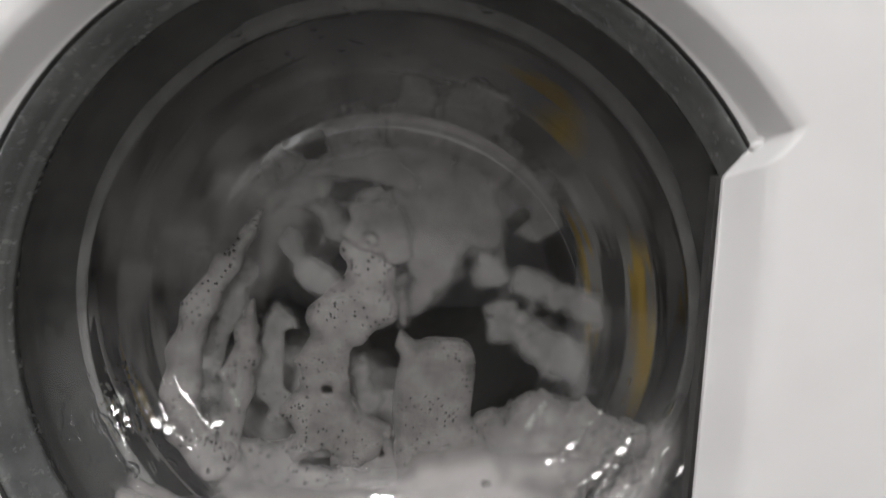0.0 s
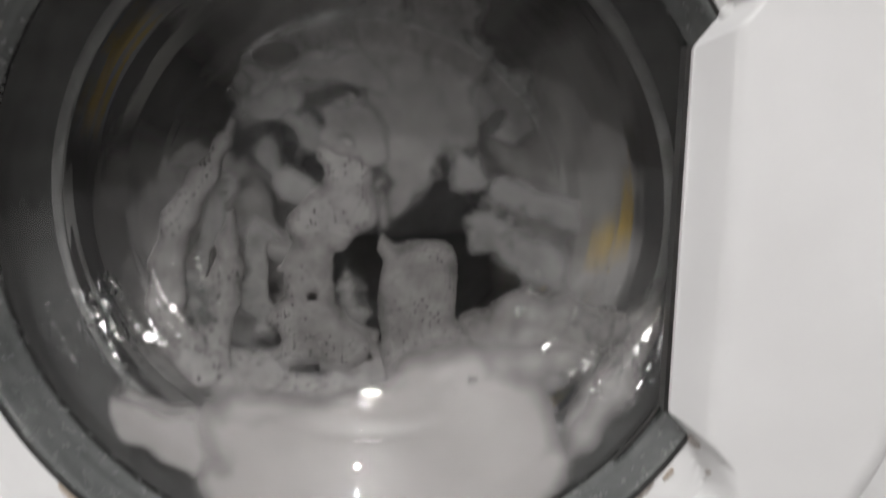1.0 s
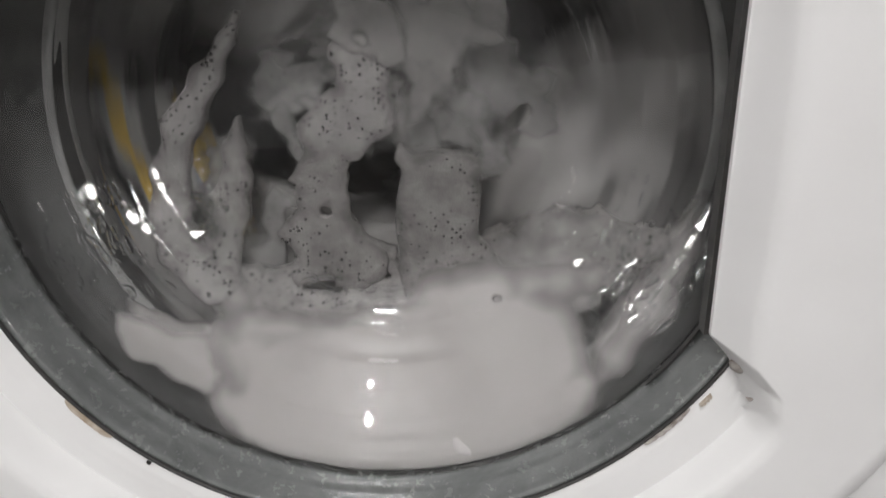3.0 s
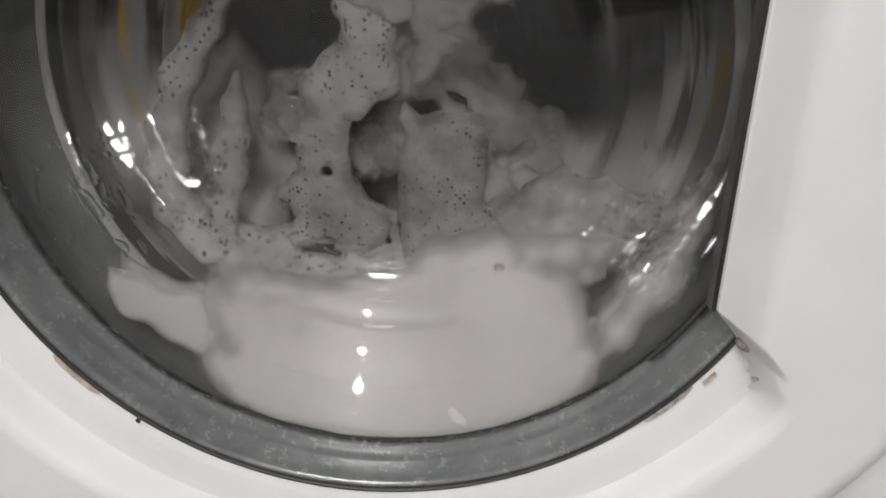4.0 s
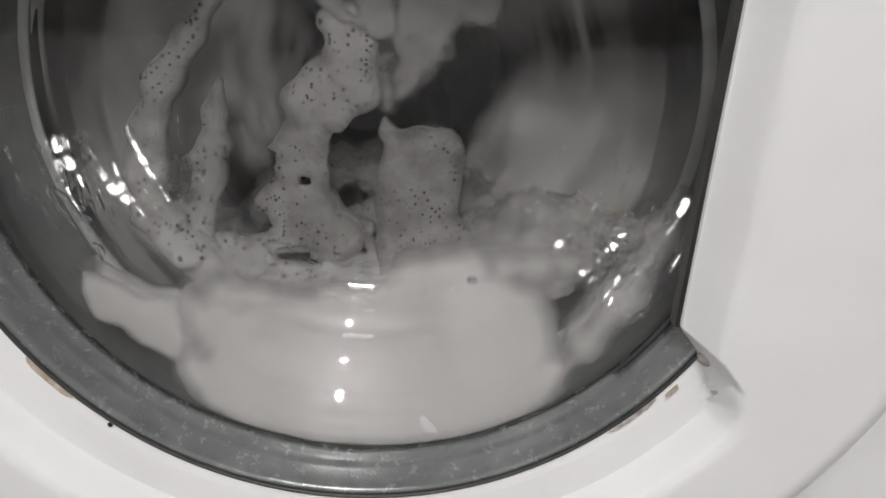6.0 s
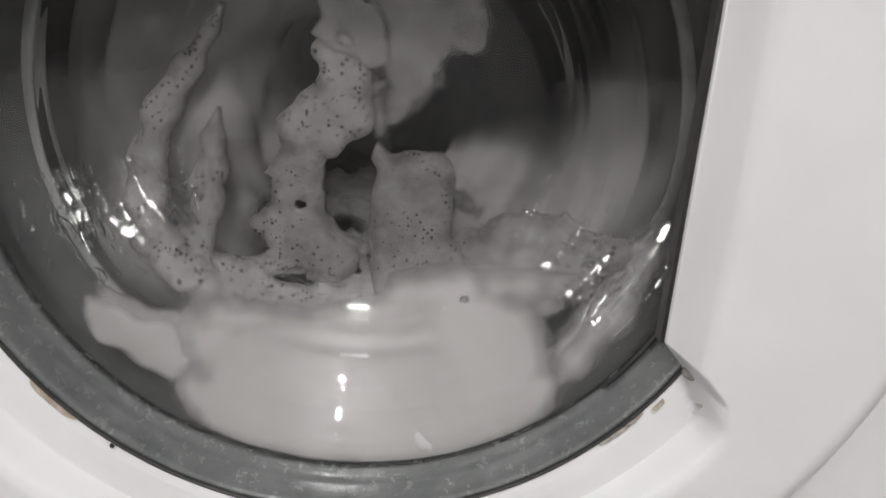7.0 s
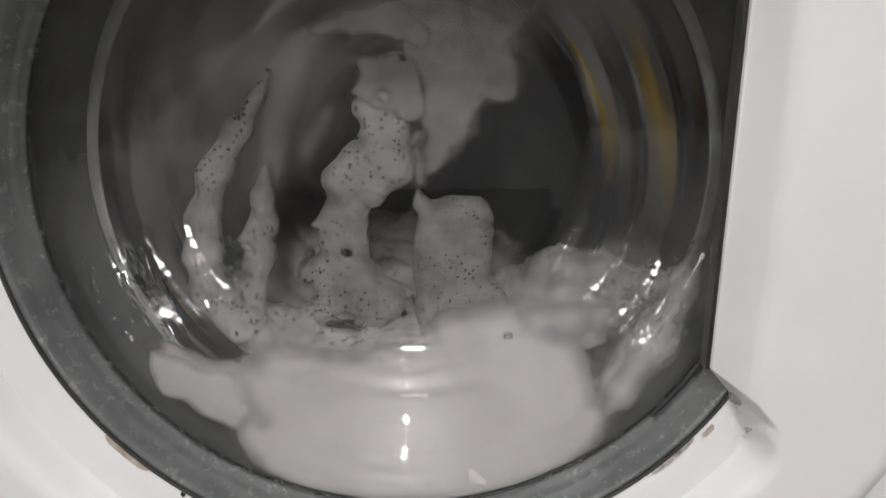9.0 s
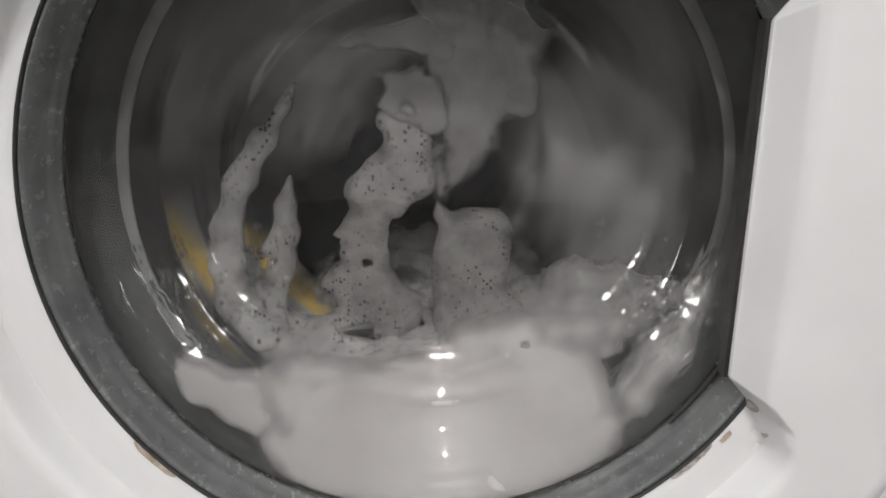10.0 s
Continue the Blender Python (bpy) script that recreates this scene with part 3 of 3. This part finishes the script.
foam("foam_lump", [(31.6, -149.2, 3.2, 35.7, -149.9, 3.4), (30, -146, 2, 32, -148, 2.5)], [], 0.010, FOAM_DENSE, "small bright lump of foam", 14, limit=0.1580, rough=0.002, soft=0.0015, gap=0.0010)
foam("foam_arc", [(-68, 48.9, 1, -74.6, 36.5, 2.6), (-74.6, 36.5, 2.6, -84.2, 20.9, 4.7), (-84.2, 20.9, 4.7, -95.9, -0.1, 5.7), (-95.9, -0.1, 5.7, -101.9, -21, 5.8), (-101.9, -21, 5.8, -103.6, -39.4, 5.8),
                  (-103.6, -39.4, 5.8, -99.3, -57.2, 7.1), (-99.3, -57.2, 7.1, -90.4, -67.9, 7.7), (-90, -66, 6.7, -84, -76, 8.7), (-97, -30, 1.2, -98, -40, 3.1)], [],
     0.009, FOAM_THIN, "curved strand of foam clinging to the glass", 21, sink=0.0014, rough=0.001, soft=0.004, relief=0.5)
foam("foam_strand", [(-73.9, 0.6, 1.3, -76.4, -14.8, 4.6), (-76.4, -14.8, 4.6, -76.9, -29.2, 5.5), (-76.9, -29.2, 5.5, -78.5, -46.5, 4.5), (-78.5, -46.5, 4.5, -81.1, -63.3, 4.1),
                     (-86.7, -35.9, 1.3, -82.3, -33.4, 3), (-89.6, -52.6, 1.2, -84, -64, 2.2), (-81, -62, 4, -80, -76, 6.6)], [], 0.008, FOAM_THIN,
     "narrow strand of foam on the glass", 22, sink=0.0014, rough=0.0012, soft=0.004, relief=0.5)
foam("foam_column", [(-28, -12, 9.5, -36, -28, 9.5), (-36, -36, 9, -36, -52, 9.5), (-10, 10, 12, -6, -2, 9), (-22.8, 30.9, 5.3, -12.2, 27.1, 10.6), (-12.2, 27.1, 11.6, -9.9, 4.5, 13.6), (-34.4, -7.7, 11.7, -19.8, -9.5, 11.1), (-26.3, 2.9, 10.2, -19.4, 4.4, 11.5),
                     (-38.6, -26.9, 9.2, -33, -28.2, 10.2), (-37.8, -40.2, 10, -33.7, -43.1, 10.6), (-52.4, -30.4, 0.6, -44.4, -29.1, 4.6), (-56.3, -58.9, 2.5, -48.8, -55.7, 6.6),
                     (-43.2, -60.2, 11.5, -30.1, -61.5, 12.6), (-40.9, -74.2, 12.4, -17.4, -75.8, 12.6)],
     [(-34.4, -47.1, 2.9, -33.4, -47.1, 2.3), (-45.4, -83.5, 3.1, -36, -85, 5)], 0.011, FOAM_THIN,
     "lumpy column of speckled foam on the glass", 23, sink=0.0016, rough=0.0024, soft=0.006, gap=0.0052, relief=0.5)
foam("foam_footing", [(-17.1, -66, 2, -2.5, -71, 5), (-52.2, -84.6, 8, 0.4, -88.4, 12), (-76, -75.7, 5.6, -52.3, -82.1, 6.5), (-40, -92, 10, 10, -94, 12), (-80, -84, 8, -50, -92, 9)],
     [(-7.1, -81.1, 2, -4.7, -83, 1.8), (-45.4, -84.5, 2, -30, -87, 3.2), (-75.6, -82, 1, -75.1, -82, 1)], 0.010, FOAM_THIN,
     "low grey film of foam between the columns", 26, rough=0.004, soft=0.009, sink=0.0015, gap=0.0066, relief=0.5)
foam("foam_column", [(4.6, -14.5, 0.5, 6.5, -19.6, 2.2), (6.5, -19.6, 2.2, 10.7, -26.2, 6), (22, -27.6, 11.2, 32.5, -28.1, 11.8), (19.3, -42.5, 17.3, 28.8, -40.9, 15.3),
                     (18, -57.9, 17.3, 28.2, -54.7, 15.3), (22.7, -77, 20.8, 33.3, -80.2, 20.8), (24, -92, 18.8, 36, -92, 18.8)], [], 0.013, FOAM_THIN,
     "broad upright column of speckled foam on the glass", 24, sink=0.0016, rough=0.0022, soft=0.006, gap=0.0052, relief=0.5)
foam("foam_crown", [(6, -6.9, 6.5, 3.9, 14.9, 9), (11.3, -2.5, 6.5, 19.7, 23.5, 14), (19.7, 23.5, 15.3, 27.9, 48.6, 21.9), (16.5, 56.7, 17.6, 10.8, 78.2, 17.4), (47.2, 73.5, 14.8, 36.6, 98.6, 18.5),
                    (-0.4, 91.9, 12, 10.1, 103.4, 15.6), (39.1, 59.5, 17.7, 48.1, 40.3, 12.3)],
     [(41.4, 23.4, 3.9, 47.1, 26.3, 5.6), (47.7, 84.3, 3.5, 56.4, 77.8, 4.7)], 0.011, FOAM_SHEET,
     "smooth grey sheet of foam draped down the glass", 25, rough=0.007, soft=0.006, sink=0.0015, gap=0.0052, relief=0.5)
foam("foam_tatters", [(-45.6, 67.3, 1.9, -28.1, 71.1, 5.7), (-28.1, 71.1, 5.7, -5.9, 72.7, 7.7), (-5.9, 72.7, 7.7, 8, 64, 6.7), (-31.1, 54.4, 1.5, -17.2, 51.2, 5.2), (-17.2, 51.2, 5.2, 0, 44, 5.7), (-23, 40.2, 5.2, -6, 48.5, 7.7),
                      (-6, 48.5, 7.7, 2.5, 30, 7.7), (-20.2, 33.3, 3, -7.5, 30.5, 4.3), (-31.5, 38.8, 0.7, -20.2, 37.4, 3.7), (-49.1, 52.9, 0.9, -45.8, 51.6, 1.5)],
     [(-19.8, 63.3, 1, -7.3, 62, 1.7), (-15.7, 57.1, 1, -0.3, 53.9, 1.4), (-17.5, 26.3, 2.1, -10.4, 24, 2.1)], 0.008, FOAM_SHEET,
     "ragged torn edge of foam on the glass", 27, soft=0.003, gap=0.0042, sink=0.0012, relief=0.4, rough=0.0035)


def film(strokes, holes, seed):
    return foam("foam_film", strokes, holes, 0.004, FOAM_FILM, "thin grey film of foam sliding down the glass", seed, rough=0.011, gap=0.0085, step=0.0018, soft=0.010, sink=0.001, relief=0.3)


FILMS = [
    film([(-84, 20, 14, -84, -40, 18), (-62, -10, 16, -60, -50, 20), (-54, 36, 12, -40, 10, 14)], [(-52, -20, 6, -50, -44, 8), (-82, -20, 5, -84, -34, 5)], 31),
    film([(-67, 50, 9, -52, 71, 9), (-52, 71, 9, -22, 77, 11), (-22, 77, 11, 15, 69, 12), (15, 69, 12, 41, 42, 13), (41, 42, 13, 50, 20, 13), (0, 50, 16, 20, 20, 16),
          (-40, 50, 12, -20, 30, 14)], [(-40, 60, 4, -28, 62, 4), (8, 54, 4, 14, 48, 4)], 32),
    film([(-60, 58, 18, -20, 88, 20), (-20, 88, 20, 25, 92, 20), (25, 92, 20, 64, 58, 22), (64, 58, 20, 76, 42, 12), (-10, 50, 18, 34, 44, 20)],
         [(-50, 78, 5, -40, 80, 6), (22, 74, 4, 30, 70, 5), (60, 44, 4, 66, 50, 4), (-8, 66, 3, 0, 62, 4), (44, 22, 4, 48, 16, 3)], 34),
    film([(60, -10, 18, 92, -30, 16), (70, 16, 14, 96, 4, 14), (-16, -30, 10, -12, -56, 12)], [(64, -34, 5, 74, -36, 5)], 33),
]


# ---- water on the glass ----
WATER = mat("water", (0.95, 0.97, 0.97), 0.0)
WATER[3].inputs["Transmission Weight"].default_value = 1.0
WATER[3].inputs["IOR"].default_value = 1.33
WATER = WATER[0]


def water_drops(sectors, count, seed):
    """Beads and short runs of water on the inner face of the bowl."""
    rnd = random.Random(seed)
    verts, faces = [], []
    for _ in range(count):
        a0, a1, r0, r1 = rnd.choice(sectors)
        a, r = radians(rnd.uniform(a0, a1)), rnd.uniform(r0, r1)
        size = rnd.choice((0.0005, 0.0007, 0.0007, 0.0010, 0.0014)) * rnd.uniform(0.8, 1.2)
        long = size * rnd.choice((1.0, 1.3, 2.0, 3.5))
        y = float(glass_depth(r))
        slope = (float(glass_depth(r + 0.001)) - float(glass_depth(r - 0.001))) / 0.002
        c = Vector((r * math.sin(a), y, r * math.cos(a)))
        round_way = Vector((math.cos(a), 0, -math.sin(a)))
        out = Vector((math.sin(a), slope, math.cos(a))).normalized()
        up = round_way.cross(out)
        up = up if up.y < 0 else -up
        turn = rnd.gauss(0, 0.25)
        along = round_way * math.cos(turn) + out * math.sin(turn)
        across = out * math.cos(turn) - round_way * math.sin(turn)
        base = len(verts)
        for ring, h in ((1.0, -0.15), (0.86, 0.25), (0.5, 0.5)):
            for k in range(9):
                b = 2 * math.pi * k / 9
                verts.append(c + along * long * ring * math.cos(b) + across * size * ring * math.sin(b) + up * size * h)
        verts.append(c + up * size * 0.58)
        for q in range(2):
            for k in range(9):
                k2 = (k + 1) % 9
                faces.append((base + q * 9 + k, base + q * 9 + k2, base + q * 9 + 9 + k2, base + q * 9 + 9 + k))
        faces += [(base + 18 + k, base + 18 + (k + 1) % 9, base + 27) for k in range(9)]
    ob = mesh_object("water_drops", verts, faces, WATER)
    ob.matrix_world = pose(0, 0, ZC)
    ob.visible_shadow = False
    return tagged(ob, "clear water beads and runs on the glass", "water drops", "", "stuff")


water_drops(((100, 132, 0.110, 0.150), (112, 128, 0.118, 0.148), (235, 262, 0.118, 0.150), (244, 256, 0.128, 0.150), (170, 215, 0.082, 0.100), (330, 385, 0.115, 0.150)), 420, 5)


def bubbles():
    """A cluster of single soap bubbles caught between the two strands of foam."""
    rnd = random.Random(8)
    bm = bmesh.new()
    for k in range(34):
        x, z = rnd.gauss(-88, 3.5) / 1000, rnd.uniform(-68, -30) / 1000
        r = rnd.choice((0.0009, 0.0012, 0.0016, 0.0022))
        y = float(glass_depth(math.hypot(x, z))) + GLASS_THICK + 0.0035
        bmesh.ops.create_icosphere(bm, subdivisions=2, radius=r, matrix=Matrix.Translation((x, y, z)))
    for f in bm.faces:
        f.smooth = True
    ob = part("soap_bubbles", bm, WATER, None)
    ob.matrix_world = pose(0, 0, ZC)
    return tagged(ob, "cluster of clear soap bubbles on the glass", "bubbles", "soap foam", "stuff")


bubbles()


# ---- laundry in the drum ----
def garment(name, material, label, r, size, y, seed, squash=(1.0, 1.0, 1.0), folds=3.0, group="wet laundry"):
    """A crumpled wet garment, built out along +x from the drum's axis so that it turns about it."""
    bm = bmesh.new()
    bmesh.ops.create_icosphere(bm, subdivisions=5, radius=1.0)
    off = Vector((seed * 7.3, seed * 3.1, seed * 5.7))
    for v in bm.verts:
        p = v.co.copy()
        d = 0.55 * noise.noise(p * folds * 0.5 + off) + 0.38 * (1 - 2 * abs(noise.noise(p * folds + off * 2))) + 0.16 * (1 - 2 * abs(noise.noise(p * folds * 2.4 + off)))
        p *= 0.75 + 0.5 * d
        v.co = Vector((r + p.x * size * squash[0], y + p.y * size * squash[1], p.z * size * squash[2]))
    for f in bm.faces:
        f.smooth = True
    ob = part(name, bm, material, None)
    return tagged(ob, label, "laundry", group)


PALE = cloth_material("pale_cloth", (0.31, 0.299, 0.29), (0.45, 0.436, 0.425))
GREY = cloth_material("grey_cloth", (0.17, 0.166, 0.163), (0.27, 0.264, 0.26))
DARK = cloth_material("dark_cloth", (0.03, 0.03, 0.032), (0.06, 0.06, 0.06))
STRIPE = stripe_material()
YELLOW = cloth_material("yellow_cloth", (0.50, 0.33, 0.05), (0.66, 0.47, 0.10))

# garment, phase in degrees, wobble in degrees
LAUNDRY = [
    (garment("towel", STRIPE, "wet towel in yellow, pale and dark stripes", 0.128, 0.054, 0.117, 1, (0.62, 0.42, 1.35)), 7, 8),
    (garment("towel", STRIPE, "wet towel in yellow, pale and dark stripes", 0.152, 0.034, 0.127, 2, (0.5, 0.42, 1.7)), 192, 10),
    (garment("towel", YELLOW, "narrow folded wet towel with a mustard yellow hem", 0.128, 0.036, 0.100, 14, (0.26, 0.36, 1.5)), 42, 3),
    (garment("shirt", PALE, "wet pale shirt tumbling in the drum", 0.118, 0.078, 0.132, 3, (0.8, 0.6, 1.2)), 62, 10),
    (garment("shirt", PALE, "wet pale shirt tumbling in the drum", 0.105, 0.070, 0.138, 4, (0.9, 0.7, 1.2)), 262, 14),
    (garment("sweater", PALE, "sodden pale sweater tumbling in the drum", 0.112, 0.082, 0.145, 5, (0.9, 0.7, 1.2)), 140, 8),
    (garment("sweater", DARK, "sodden dark sweater tumbling in the drum", 0.060, 0.085, 0.220, 6, (1.0, 0.7, 1.2)), 320, 16),
    (garment("trousers", DARK, "dark wet trousers tumbling in the drum", 0.120, 0.070, 0.175, 7, (0.8, 0.6, 1.2)), 98, 10),
    (garment("trousers", DARK, "dark wet trousers tumbling in the drum", 0.120, 0.070, 0.180, 8, (0.8, 0.6, 1.3)), 228, 10),
    (garment("pillowcase", PALE, "sodden pale pillowcase pressed to the drum wall", 0.135, 0.062, 0.128, 9, (0.6, 0.8, 1.3)), 30, 3),
    (garment("pillowcase", PALE, "sodden pale pillowcase pressed to the drum wall", 0.150, 0.066, 0.140, 10, (0.6, 0.8, 1.3)), 165, 3),
    (garment("sheet", PALE, "sodden off-white sheet pressed to the drum wall", 0.138, 0.062, 0.130, 11, (0.6, 0.8, 1.5)), 290, 3),
    (garment("vest", GREY, "sodden grey vest pressed to the drum wall", 0.180, 0.070, 0.165, 12, (0.6, 0.8, 1.3)), 345, 3),
    (garment("vest", DARK, "sodden dark vest pressed to the drum wall", 0.180, 0.075, 0.165, 13, (0.6, 0.8, 1.3)), 118, 3),
]


def spin(t):
    """Degrees that the drum has turned, counter-clockwise as seen from the door: 306 a second, quickening to 514 and on to 590."""
    a = min(t, 3.3) * 306.0
    if t > 3.3:
        u = min(t, 6.8) - 3.3
        a += 306.0 * u + (514.0 - 306.0) / 3.5 * u * u / 2 + 25.0 * (u / 3.5) ** 2 * (3 - 2 * u / 3.5)
    if t > 6.8:
        a += 514.0 * (t - 6.8)
    if t > 8.3:
        a += 76.0 / 1.7 * (t - 8.3) ** 2 / 2
    return a


def motions():
    times = [k * 0.1 for k in range(101)]
    walk(drum, [(t, pose(0, 0, 0, 0, -spin(t), 0)) for t in times])
    for ob, phase, wobble in LAUNDRY:
        walk(ob, [(t, pose(0, 0, ZC, 0, -(phase + spin(t) + wobble * math.sin(radians(spin(t) + phase))), 0)) for t in times])
    drops = ((0.0, 0.0), (1.5, -0.006), (2.5, -0.024), (3.5, -0.050), (5.0, -0.085), (7.0, -0.115), (8.5, -0.135), (10.0, -0.145))
    for k, ob in enumerate(FILMS):
        walk(ob, [(t, pose(0, 0.001 * k - 0.16 * d, ZC + max(-0.13, d * (0.9, 1.2, 1.35, 3.2)[k]))) for t, d in drops])


motions()
